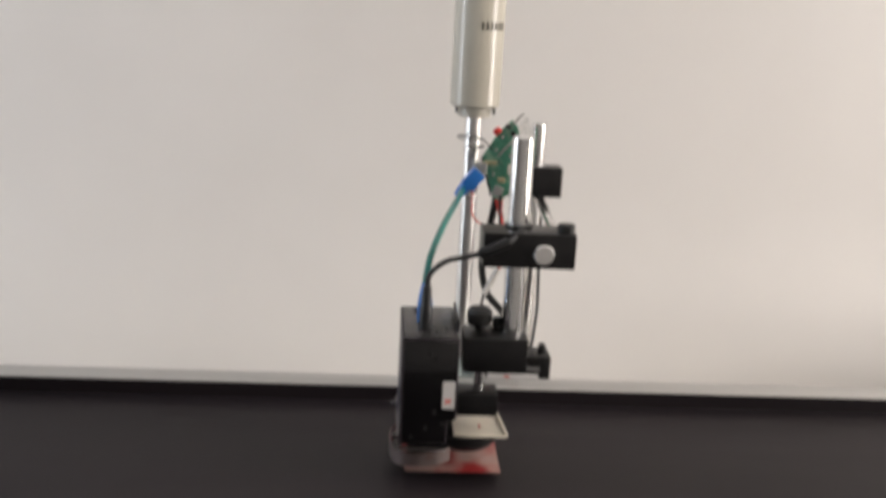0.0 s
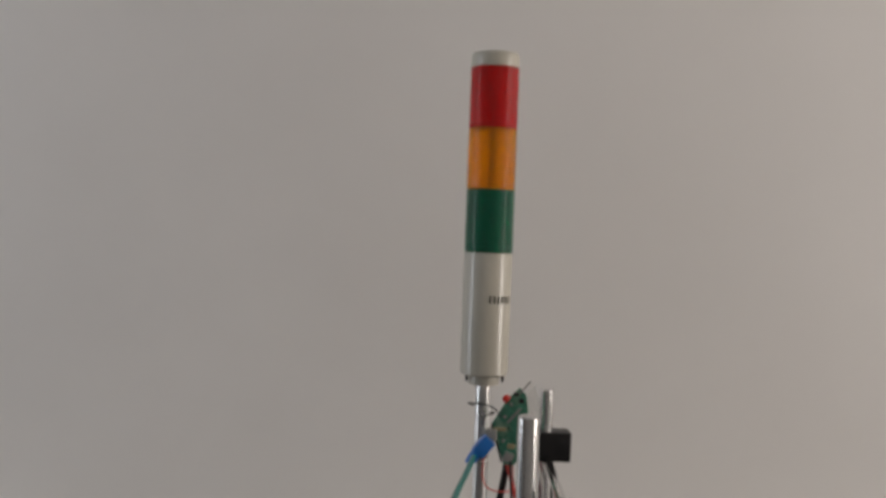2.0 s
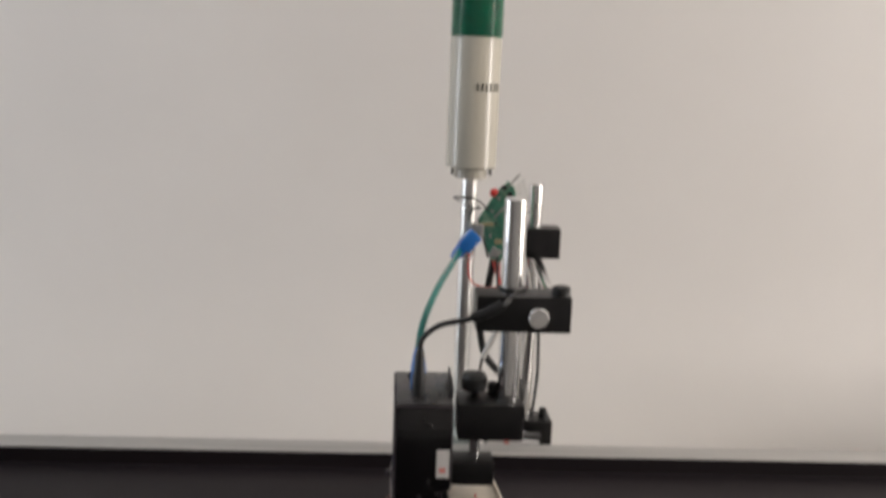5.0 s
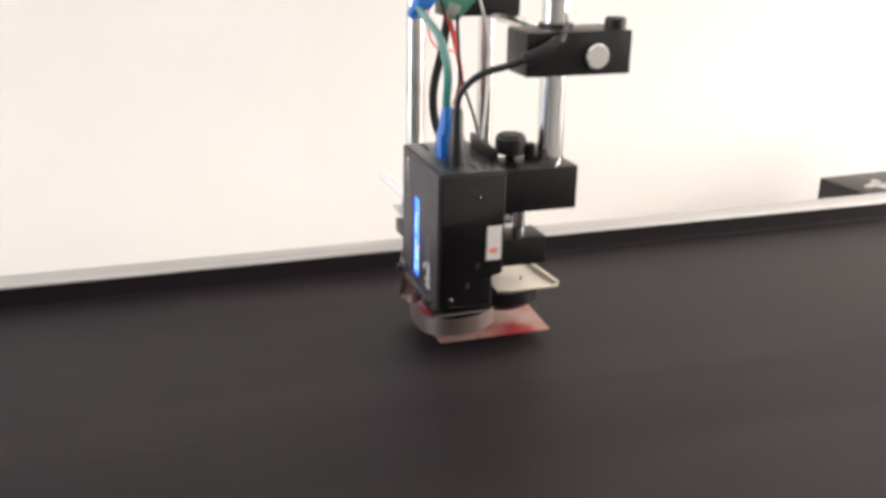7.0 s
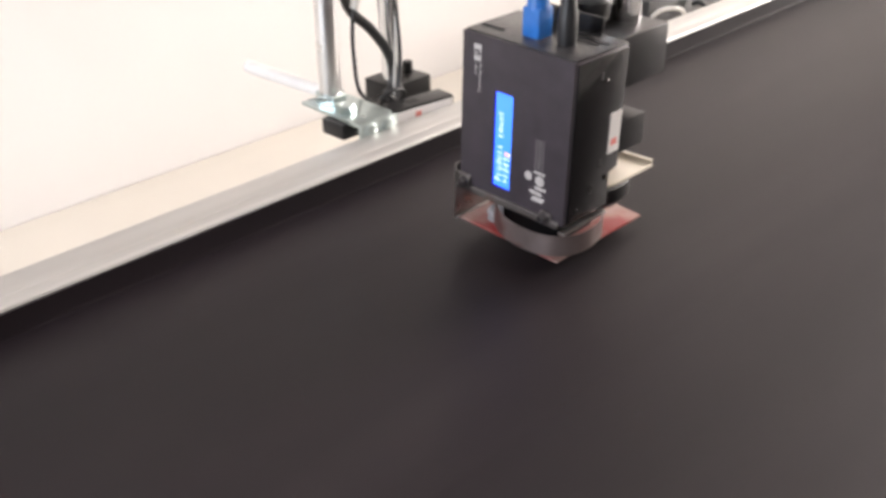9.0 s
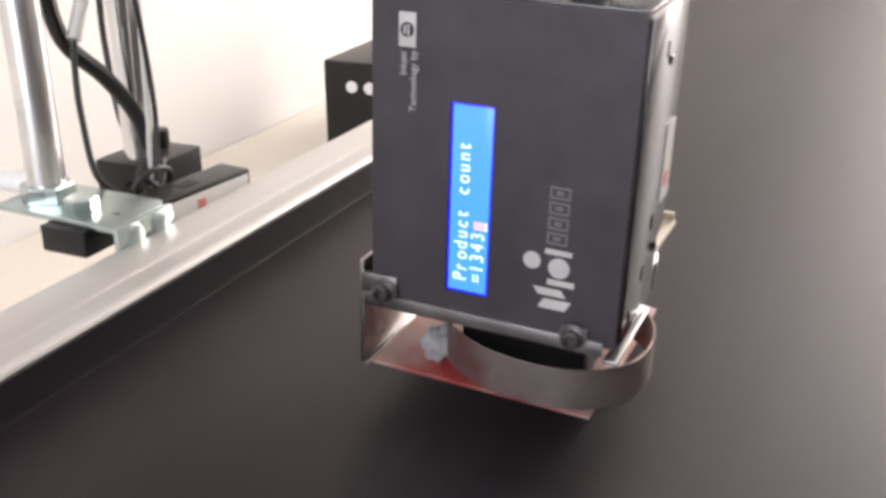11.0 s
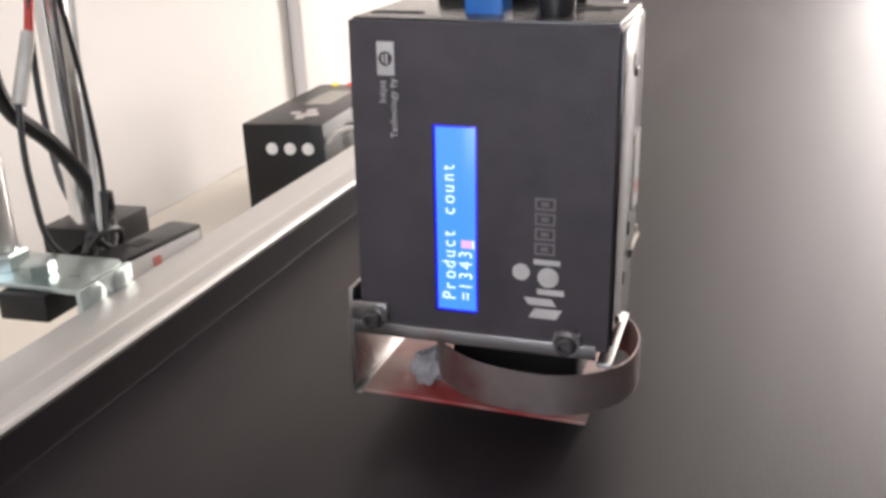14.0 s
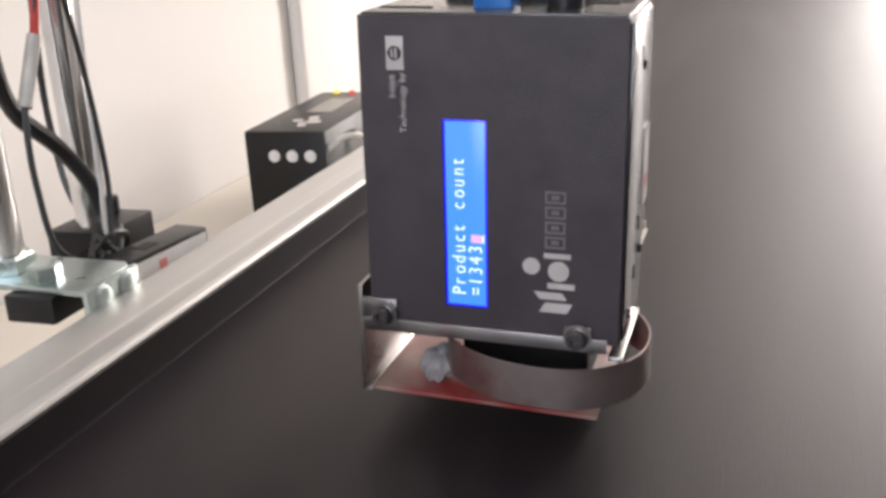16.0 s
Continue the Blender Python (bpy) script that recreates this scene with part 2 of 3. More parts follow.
def tube(points, r, seg=10, steps=8):
    path = smooth_path(points, steps)
    bm = bmesh.new()
    rings = []
    side = None
    for i, p in enumerate(path):
        d = (path[min(i + 1, len(path) - 1)] - path[max(i - 1, 0)]).normalized()
        side = d.orthogonal().normalized() if side is None else (side - d * side.dot(d)).normalized()
        up = d.cross(side)
        rings.append([bm.verts.new(p + (side * math.cos(2 * math.pi * k / seg) + up * math.sin(2 * math.pi * k / seg)) * r) for k in range(seg)])
    for a, b in zip(rings, rings[1:]):
        for k in range(seg):
            bm.faces.new((a[k], a[(k + 1) % seg], b[(k + 1) % seg], b[k]))
    bm.faces.new(list(reversed(rings[0])))
    bm.faces.new(rings[-1])
    bmesh.ops.recalc_face_normals(bm, faces=bm.faces[:])
    return bm


def ribbon(points, heights, thick, steps=8):
    """An upright strip along a plan line; heights are (low, high) at each point."""
    path = smooth_path([(x, y, 0) for x, y in points], steps)
    lows = smooth_path([(a, b, 0) for a, b in heights], steps)
    bm = bmesh.new()
    rows = []
    for i, p in enumerate(path):
        d = (path[min(i + 1, len(path) - 1)] - path[max(i - 1, 0)]).normalized()
        n = Vector((-d.y, d.x, 0)) * thick / 2
        lo, hi = lows[i].x, lows[i].y
        rows.append([bm.verts.new((p.x + n.x, p.y + n.y, lo)), bm.verts.new((p.x + n.x, p.y + n.y, hi)), bm.verts.new((p.x - n.x, p.y - n.y, hi)), bm.verts.new((p.x - n.x, p.y - n.y, lo))])
    for a, b in zip(rows, rows[1:]):
        for k in range(4):
            bm.faces.new((a[k], a[(k + 1) % 4], b[(k + 1) % 4], b[k]))
    bm.faces.new(rows[0])
    bm.faces.new(list(reversed(rows[-1])))
    bmesh.ops.recalc_face_normals(bm, faces=bm.faces[:])
    return bm


def join(*bms):
    out = bmesh.new()
    for b in bms:
        me = bpy.data.meshes.new("tmp")
        b.to_mesh(me)
        b.free()
        out.from_mesh(me)
        bpy.data.meshes.remove(me)
    return out


def mesh(name, bm, mat, smooth=True):
    me = bpy.data.meshes.new(name)
    bmesh.ops.recalc_face_normals(bm, faces=bm.faces[:])
    bm.to_mesh(me)
    bm.free()
    me.materials.append(mat)
    ob = new(name, me)
    if smooth:
        me.shade_smooth()
        me.set_sharp_from_angle(angle=radians(35))
    return ob


def part(name, bm, mat, parent, label=""):
    ob = mesh(name, bm, mat)
    ob.parent = parent
    if label:
        tagged(ob, label)
    return ob


def thing(name, label, category, at=(0, 0, 0), group=""):
    ob = new(name)
    ob.empty_display_size = 0.02
    ob.location = at
    return tagged(ob, label, category, group)


def held(ob):
    """Parts are given in world places: carry them over to their thing's own place."""
    bpy.context.view_layer.update()
    for c in ob.children:
        c.matrix_parent_inverse = ob.matrix_world.inverted()
    return ob


def solid(name, bm, mat, label, category="", kind="structure"):
    return tagged(mesh(name, bm, mat), label, category, kind=kind)


def lettering(text, size, m, mat, name, parent, label="", wide=1.0):
    """Flat text of the built-in font as a mesh; m puts its x along the writing and y up it."""
    cu = bpy.data.curves.new(name, "FONT")
    cu.body, cu.size, cu.extrude, cu.offset = text, size, 0.00008, -0.004 * size
    tmp = bpy.data.objects.new(name, cu)
    scene.collection.objects.link(tmp)
    bpy.context.view_layer.update()
    me = bpy.data.meshes.new_from_object(tmp.evaluated_get(bpy.context.evaluated_depsgraph_get()))
    bpy.data.objects.remove(tmp)
    me.transform(m @ Matrix.Diagonal((wide, 1, 1, 1)))
    me.materials.clear()
    me.materials.append(mat)
    ob = new(name, me)
    ob.parent = parent
    if label:
        tagged(ob, label)
    return ob


def wall_with_opening(axis, at, thick, a0, a1, z0, z1, hole):
    """A wall across x or y with one rectangular opening (a0, a1, z0, z1)."""
    h0, h1, hz0, hz1 = hole
    pieces = [(a0, h0, z0, z1), (h1, a1, z0, z1), (h0, h1, z0, hz0), (h0, h1, hz1, z1)]
    bms = []
    for p0, p1, q0, q1 in pieces:
        bms.append(box(at, at + thick, p0, p1, q0, q1) if axis == "x" else box(p0, p1, at, at + thick, q0, q1))
    return join(*bms)


# ---- setting ----
BELT_Z = 0.0
RAIL_Y = 0.208
solid("wall_north", box(XW, XE, YN, YN + 0.15, ZF, ZC), WALL, "matt white painted wall behind the conveyor")
solid("wall_west", wall_with_opening("x", XW - 0.15, 0.15, YS - 0.15, YN + 0.15, ZF, ZC, WEST_WIN), UNSEEN_GREY, "unseen side wall with a window, grey to darken reflections")
solid("wall_east", wall_with_opening("x", XE, 0.15, YS - 0.15, YN + 0.15, ZF, ZC, EAST_WIN), WALL, "white painted wall with a tall window")
solid("wall_south", box(XW, XE, YS - 0.15, YS, ZF, ZC), UNSEEN_GREY, "unseen wall, grey to darken reflections")
solid("ceiling", box(XW - 0.15, XE + 0.15, YS - 0.15, YN + 0.15, ZC, ZC + 0.12), CEIL, "plain white ceiling")
solid("floor", box(XW - 0.15, XE + 0.15, YS - 0.15, YN + 0.15, ZF - 0.1, ZF), FLOOR, "grey concrete floor under the conveyor")
solid("wall_pier", box(1.36, 1.53, YN - 0.028, YN - 0.001, ZF, ZC - 0.001, 0.012, 4), WALL, "white painted pier standing out of the wall")


FRAME = material("white window frame", (0.72, 0.71, 0.69), 0.45, spread=0.03, grain=6)
PANE = bpy.data.materials.new("window glass")
PANE.use_nodes = True
PANE.node_tree.nodes["Principled BSDF"].inputs["Transmission Weight"].default_value = 1.0
PANE.node_tree.nodes["Principled BSDF"].inputs["Roughness"].default_value = 0.02


def window(name, axis, at, hole):
    """A two-pane window with its frame in an opening of a wall."""
    a0, a1, z0, z1 = hole
    mid = (a0 + a1) / 2

    def bar(p0, p1, q0, q1, d=0.025):
        return box(at - d, at + d, p0, p1, q0, q1, 0.003) if axis == "x" else box(p0, p1, at - d, at + d, q0, q1, 0.003)

    win = tagged(mesh(name, join(bar(a0, a1, z0, z0 + 0.05), bar(a0, a1, z1 - 0.05, z1), bar(a0, a0 + 0.05, z0 + 0.05, z1 - 0.05), bar(a1 - 0.05, a1, z0 + 0.05, z1 - 0.05), bar(mid - 0.025, mid + 0.025, z0 + 0.05, z1 - 0.05)), FRAME), "white framed window with two clear panes", kind="structure")
    for p0, p1 in ((a0 + 0.05, mid - 0.025), (mid + 0.025, a1 - 0.05)):
        pane = part("pane", bar(p0, p1, z0 + 0.05, z1 - 0.05, 0.003), PANE, win, "clear glass pane")
        pane.visible_shadow = False


window("window_1", "x", XE + 0.075, EAST_WIN)
window("window_2", "x", XW - 0.075, WEST_WIN)

# ---- conveyor ----
conv = thing("conveyor", "long black rubber belt conveyor with bright aluminium side rail", "conveyor", (0, 0, ZF))
CX0, CX1, CY0 = -1.5, 2.5, -0.34
part("belt", box(CX0, CX1, CY0, RAIL_Y - 0.0026, BELT_Z - 0.012, BELT_Z), BELT, conv, "matt black belt with faint scuffs")

part("seam", box(CX0, CX1, -0.0772, -0.0762, BELT_Z - 0.001, BELT_Z + 0.00008), BELT, conv, "fine raised seam along the belt")


def rail_section(y0, sgn):
    """The outline of an extruded rail: rounded lip, groove, flat, outer step."""
    pr = [(0, -0.05), (0, 0.0168), (0.0008, 0.0184), (0.0026, 0.0190), (0.0052, 0.0186), (0.0066, 0.0168), (0.0078, 0.0108), (0.0095, 0.0098), (0.0290, 0.0098), (0.0294, 0.0091), (0.0303, 0.00945), (0.0312, 0.0098), (0.0480, 0.0092), (0.0570, 0.0088), (0.0580, 0.0078), (0.0580, -0.05)]
    bm = bmesh.new()
    f = bm.faces.new([bm.verts.new((CX0, y0 + sgn * a, b)) for a, b in pr])
    up = bmesh.ops.extrude_face_region(bm, geom=[f])
    bmesh.ops.translate(bm, vec=(CX1 - CX0, 0, 0), verts=[v for v in up["geom"] if isinstance(v, bmesh.types.BMVert)])
    bmesh.ops.recalc_face_normals(bm, faces=bm.faces[:])
    return bm


# Added facing in belt black; makes the rail's inner side as dark as the belt
cove = [(RAIL_Y - 0.0002, -0.008), (RAIL_Y - 0.0002, 0.0166), (RAIL_Y - 0.0022, 0.0166)]
cove += [(RAIL_Y - 0.0022 - 0.0006 * (1 - math.cos(radians(9 * k))), 0.0130 - 0.0126 * math.sin(radians(9 * k))) for k in range(11)] + [(RAIL_Y - 0.0028, -0.008)]
bm = bmesh.new()
ends = [[bm.verts.new((x, a, b)) for a, b in cove] for x in (CX0 + 0.002, CX1 - 0.002)]
for k in range(len(cove)):
    j = (k + 1) % len(cove)
    bm.faces.new((ends[0][k], ends[0][j], ends[1][j], ends[1][k])).smooth = 3 <= k <= 11
for ring in ends:
    bm.faces.new(ring)
bmesh.ops.recalc_face_normals(bm, faces=bm.faces[:])
part("skirt", bm, BELT, conv, "added black facing over the rail's inner side")
part("rail", rail_section(RAIL_Y, 1), ALU, conv, "extruded aluminium side rail with grooves")
part("rail", rail_section(CY0, -1), ALU, conv, "extruded aluminium side rail with grooves")
part("bed", box(CX0, CX1, CY0 + 0.001, RAIL_Y - 0.004, BELT_Z - 0.05, BELT_Z - 0.014), RUBBER, conv)
for lx in (-1.2, 2.2):
    for ly in (CY0 - 0.03, RAIL_Y + 0.028):
        part("leg", box(lx - 0.02, lx + 0.02, ly - 0.017, ly + 0.017, ZF, -0.05, 0.002), ALU, conv)
held(conv)

LEDGE_Z = -0.22
ledge = thing("side_table", "cream laminate side table against the white wall", "table", (0.2, 0.5, ZF))
part("tabletop", box(XW + 0.6, XE - 0.05, RAIL_Y + 0.09, YN - 0.002, LEDGE_Z - 0.03, LEDGE_Z, 0.002), LEDGE, ledge)
for lx in (XW + 0.7, 0.3, XE - 0.15):
    for ly in (RAIL_Y + 0.13, YN - 0.05):
        part("leg", box(lx - 0.02, lx + 0.02, ly - 0.02, ly + 0.02, ZF, LEDGE_Z - 0.03, 0.002), LEDGE, ledge)
held(ledge)

# ---- inkjet printer head ----
PX, PY, PT, PB = 0.053, 0.0895, 0.150, 0.040
head = thing("inkjet_printer", "black box inkjet coding printer with lit display above the belt", "printer", (0.03, 0.045, PB))
def notched(x0, x1, z0, z1, y0, y1, bevel):
    """A slab whose lower back corner is cut away."""
    return put(prism([(x0, z0), (x1 - 0.0085, z0), (x1 - 0.0085, 0.0645), (x1, 0.0665), (x1, z1), (x0, z1)], -y1, -y0, bevel), pose(0, 0, 0, 90, 0, 0))


part("body", notched(0, PX, PB, PT - 0.0015, 0, PY, 0.0010), CASE, head)
part("front_panel", join(box(-0.0012, 0, 0.0004, 0.0458, PB + 0.0004, PT - 0.0008), box(-0.0012, 0, 0.0610, PY - 0.0004, PB + 0.0004, PT - 0.0008), box(-0.0012, 0, 0.0458, 0.0610, PB + 0.0004, 0.0492), box(-0.0012, 0, 0.0458, 0.0610, 0.1158, PT - 0.0008)), CASE, head, "black front panel with a display window")
part("lid", box(0.0008, PX - 0.0008, 0.0008, PY - 0.0008, PT - 0.0015, PT, 0.0006), CASE_TOP, head, "satin black lid with dark slots")
for sx, sy, ln in ((0.030, 0.008, 0.016), (0.036, 0.004, 0.012), (0.040, 0.016, 0.014), (0.012, 0.068, 0.018)):
    part("slot", box(sx, sx + 0.0030, sy, sy + ln, PT + 0.00005, PT + 0.0004), SLOT, head)
part("spine_plate", box(PX - 0.002, PX + 0.0005, 0.02, 0.075, PT - 0.001, PT + 0.010, 0.0004), BLACK, head, "thin upright black plate at the back of the lid")
# Display: y runs from the near edge, so writing climbs upwards
LY0, LY1, LZ0, LZ1 = 0.0466, 0.0602, 0.0500, 0.1150
display = part("display", box(-0.0002, 0.0005, LY0 - 0.0007, LY1 + 0.0007, LZ0 - 0.0007, LZ1 + 0.0007, 0.0004), SCREEN_RIM, head, "blue edge of the lit display")
part("screen", box(-0.0004, 0.0002, LY0, LY1, LZ0, LZ1, 0.0002), SCREEN, display, "bright blue lit character screen")


def face_m(y, z, x=-0.0005):
    """Writing on the west face that climbs upwards, its top towards the far edge."""
    return Matrix(((0, 0, -1, x), (0, 1, 0, y), (1, 0, 0, z), (0, 0, 0, 1)))


PITCH, Z_TXT = 0.00390, LZ0 + 0.0036
for row_y, text in ((LY0 + 0.0072, "Product count"), (LY0 + 0.0012, "=1343")):
    for i, ch in enumerate(text):
        if ch != " ":
            lettering(ch, 0.0069, face_m(row_y, Z_TXT + i * PITCH), GLYPH, "character", display, wide=0.84)
part("cursor", box(-0.00055, -0.0004, LY0 + 0.0004, LY0 + 0.0010, Z_TXT + 5 * PITCH, Z_TXT + 5 * PITCH + 0.0028), GLYPH, display, "pale underline cursor")
part("cursor_glow", box(-0.00052, -0.0004, LY0 + 0.0012, LY0 + 0.0050, Z_TXT + 5 * PITCH, Z_TXT + 5 * PITCH + 0.0028), CURSOR, display, "pinkish cursor block")
# Printed marks on the west face
badge = part("badge", box(-0.0014, -0.0009, 0.0735, 0.0795, 0.1315, 0.1425, 0.0001), PRINT, head, "pale square badge with a dark disc")
part("badge_disc", put(lathe([(0.0024, 0), (0.0024, 0.0002)], 24), Matrix.Translation((-0.0014, 0.0765, 0.137)) @ pose(0, 0, 0, 0, -90, 0)), CASE, badge)
part("badge_stroke", box(-0.0018, -0.0015, 0.0757, 0.0763, 0.1352, 0.1388), PRINT, badge)
part("badge_stroke", box(-0.0018, -0.0015, 0.0770, 0.0776, 0.1356, 0.1384), PRINT, badge)
lettering("Inkjet", 0.0034, face_m(0.0768, 0.1222, -0.0013), PRINT, "small_writing", head, "small pale grey writing")
lettering("Technology by", 0.0034, face_m(0.0732, 0.1105, -0.0013), PRINT, "small_writing", head, "small pale grey writing")


def mark(y0, y1, z0, z1, mat, lean=0.0):
    bm = box(-0.0014, -0.0009, y0, y1, z0, z1)
    for v in bm.verts:
        if v.co.z > (z0 + z1) / 2:
            v.co.y += lean
    return bm


# Maker's mark as plain shapes
part("mark", mark(0.0181, 0.0276, 0.0505, 0.0540, PRINT, -0.002), PRINT, head, "pale grey maker's mark")
part("mark", mark(0.0181, 0.0276, 0.0552, 0.0578, PRINT, 0.0018), PRINT, head)
part("mark", mark(0.0156, 0.0248, 0.0592, 0.0612, PRINT), PRINT, head)
part("mark", put(lathe([(0.0036, 0), (0.0036, 0.0003)], 20), Matrix.Translation((-0.0011, 0.0211, 0.0655)) @ pose(0, 0, 0, 0, -90, 0)), PRINT, head)
part("mark", mark(0.0171, 0.0261, 0.0700, 0.0718, PRINT), PRINT, head)
part("mark", put(lathe([(0.0030, 0), (0.0030, 0.0003)], 20), Matrix.Translation((-0.0011, 0.0304, 0.0668)) @ pose(0, 0, 0, 0, -90, 0)), PRINT, head)
for k in range(4):
    z0 = 0.0735 + 0.0052 * k
    part("outlined_mark", join(mark(0.0190, 0.0197, z0, z0 + 0.0042, 0), mark(0.0252, 0.0259, z0, z0 + 0.0042, 0), mark(0.0197, 0.0252, z0, z0 + 0.0007, 0), mark(0.0197, 0.0252, z0 + 0.0035, z0 + 0.0042, 0)), DIM_PRINT, head, "dark outlined mark")
    part("inner_mark", mark(0.0212, 0.0238, z0 + 0.0014, z0 + 0.0028, DIM_PRINT), DIM_PRINT, head)
# South side: smooth panel, sticker, screws
part("side_panel", notched(0.0015, PX - 0.0015, PB + 0.0015, PT - 0.003, -0.0009, 0.0001, 0.0002), SIDE, head, "smooth black side panel")
sticker = part("sticker", box(0.0385, 0.0505, -0.0012, -0.0008, 0.0785, 0.1065), STICKER, head, "white sticker with faint pink print")
part("sticker_print", box(0.041, 0.047, -0.0014, -0.0012, 0.084, 0.0885), PINK, sticker)
for sx, sz in ((0.031, 0.130), (0.039, 0.062), (0.010, 0.048)):
    part("screw", put(lathe([(0.0016, 0), (0.0018, 0.0004), (0.0012, 0.0009)], 16), pose(sx, -0.0008, sz, 90, 0, 0)), SIDE, head, "small dark screw")
for sx, sz in ((0.022, 0.056), (0.030, 0.072), (0.024, 0.132)):
    part("port", box(sx, sx + 0.0030, -0.0011, 0.0004, sz, sz + 0.0050, 0.0002), SLOT, head)
# Foot plate, bolts, ink-stained base and spring band
foot = part("foot_plate", join(box(-0.0027, -0.0013, 0.004, 0.092, 0.0375, 0.0425, 0.0003), box(-0.0027, -0.0013, 0.079, 0.0925, 0.0425, 0.0500, 0.0003), box(-0.0027, -0.0013, 0.0095, 0.0185, 0.0425, 0.0465, 0.0003)), STEEL, head, "bent stainless foot strip")
part("side_ear", box(-0.0016, 0.056, 0.0925, 0.0940, 0.0120, 0.0540, 0.0004), STEEL, head, "stainless side plate")
part("fold_edge", box(-0.0016, 0.052, 0.0908, 0.0926, 0.0122, 0.0134, 0.0004), SATIN, head, "bright fold between side plate and base")
part("edge_strip", box(-0.0016, PX - 0.009, -0.0012, 0.0038, 0.0345, 0.0362, 0.0003), SATIN, head, "bright lower edge strip")
for by, bz in ((0.0835, 0.0445), (0.0140, 0.0430)):
    bolt = part("bolt", put(lathe([(0.0040, 0), (0.0040, 0.0012), (0.0032, 0.0014), (0.0032, 0.0042), (0.0027, 0.0048), (0.0017, 0.0048), (0.0015, 0.0030)], 24), Matrix.Translation((-0.0028, by, bz)) @ pose(0, 0, 0, 0, -90, 0)), BOLT, foot, "dark steel socket bolt")
    part("washer", put(lathe([(0.0049, 0), (0.0049, 0.0008)], 24), Matrix.Translation((-0.0027, by, bz)) @ pose(0, 0, 0, 0, -90, 0)), STEEL, bolt, "steel washer")
base = part("base_plate", put(prism([(0.0, 0.094), (0.004, 0.008), (0.098, 0.006), (0.098, 0.094)], -0.0007, 0.0007, 0.0003), Matrix.Translation((0.002, 0, 0.0074)) @ pose(0, 0, 0, 2.6, 0, 0)), PLATE, head, "pale plate smeared with red ink")
lump = bmesh.new()
bmesh.ops.create_icosphere(lump, subdivisions=4, radius=1.0)
for v in lump.verts:
    v.co *= 1.0 + 0.35 * noise.noise(v.co * 1.7) + 0.22 * noise.noise(v.co * 4.5)
part("paste", put(lump, pose(0.016, 0.0700, 0.0175, 20, 0, 15) @ Matrix.Diagonal((0.0050, 0.0058, 0.0075, 1))), PASTE, head, "crumbly lump of grey dried paste")
part("band", ribbon([(0.010, 0.064), (0.000, 0.058), (-0.008, 0.042), (-0.009, 0.022), (-0.005, 0.006), (0.005, -0.005), (0.020, -0.008), (0.036, -0.004), (0.049, 0.006)],
                    [(0.022, 0.0355), (0.0205, 0.0352), (0.0190, 0.0340), (0.0180, 0.0330), (0.0185, 0.0335), (0.020, 0.0345), (0.021, 0.0355), (0.021, 0.0355), (0.021, 0.0355)], 0.0007), BAND, head, "curved brown spring steel band")
part("nozzle_block", box(0.008, 0.048, 0.012, 0.058, 0.0185, PB, 0.002), BLACK, head)
# Cartridge latch at the back
part("latch_plate", prism([(0.052, 0.006), (0.062, 0.004), (0.103, 0.003), (0.104, 0.008), (0.096, 0.076), (0.052, 0.078)], 0.0465, 0.0485, 0.0004), BONE, head, "cream painted latch plate")
part("latch_rim", put(box(-0.0015, 0.0015, 0, 0.070, 0, 0.005, 0.0005), pose(0.103, 0.004, 0.0465, 0, 0, 6)), BONE, head)
part("latch_pin", rod((0.078, 0.020, 0.0485), (0.078, 0.020, 0.0530), 0.0008, 10), RED_PLASTIC, head, "small red pin")
part("latch_drum", put(lathe([(0.001, 0), (0.030, 0.001), (0.034, 0.006), (0.034, 0.016), (0.031, 0.018)], 40), pose(0.064, 0.036, 0.029, 0, 0, 0)), BLACK, head, "dark rounded cartridge latch")
held(head)
head.location = (0.03, 0.0485, PB + 0.0016)
head.rotation_euler = (radians(2.0), radians(-0.5), 0)

# ---- clamp blocks and rods of the printer stand ----
R1 = 0.0105
stand = thing("printer_stand", "chrome rod stand with black clamp blocks holding the printer", "stand", (0.105, 0.04, 0.07))
part("rod", rod((0.106, 0.040, 0.108), (0.104, 0.040, 0.337), R1, 32, 0.0015), CHROME, stand, "thick polished steel rod")
part("clamp", box(0.0575, 0.1190, 0.014, 0.058, 0.1105, 0.1455, 0.0018), BLACK, stand, "lower black clamp block")
part("clamp_foot", box(0.0535, 0.093, 0.010, 0.040, 0.068, 0.0905, 0.0012), BLACK, stand, "small black foot block")
part("spring_rod", rod((0.075, 0.026, 0.090), (0.075, 0.026, 0.111), 0.005, 18), CHROME, stand)
part("knob", put(lathe([(0.004, 0), (0.004, 0.006), (0.0115, 0.008), (0.0125, 0.012), (0.0125, 0.020), (0.010, 0.0235), (0.004, 0.0245)], 28), pose(0.074, 0.046, 0.1430, 0, 0, 0)), KNOB, stand, "round black clamping knob")
part("knob_stem", put(lathe([(0.005, 0), (0.005, 0.010), (0.0035, 0.012)], 18), pose(0.092, 0.048, 0.1455, 0, 0, 0)), KNOB, stand)
upper = part("upper_clamp", box(0.0695, 0.157, 0.012, 0.052, 0.2165, 0.2500, 0.0018), BLACK, stand, "long black upper clamp block")
part("dial", put(lathe([(0.0098, 0), (0.0098, 0.004), (0.0088, 0.0052)], 32), pose(0.1262, 0.0120, 0.2310, 90, 0, 0)), CHROME, upper, "round steel screw head")
part("thumb_screw", put(lathe([(0.0085, 0), (0.0085, 0.007), (0.007, 0.0085)], 20), pose(0.148, 0.024, 0.2500, 0, 0, 0)), KNOB, upper, "small black thumb screw")
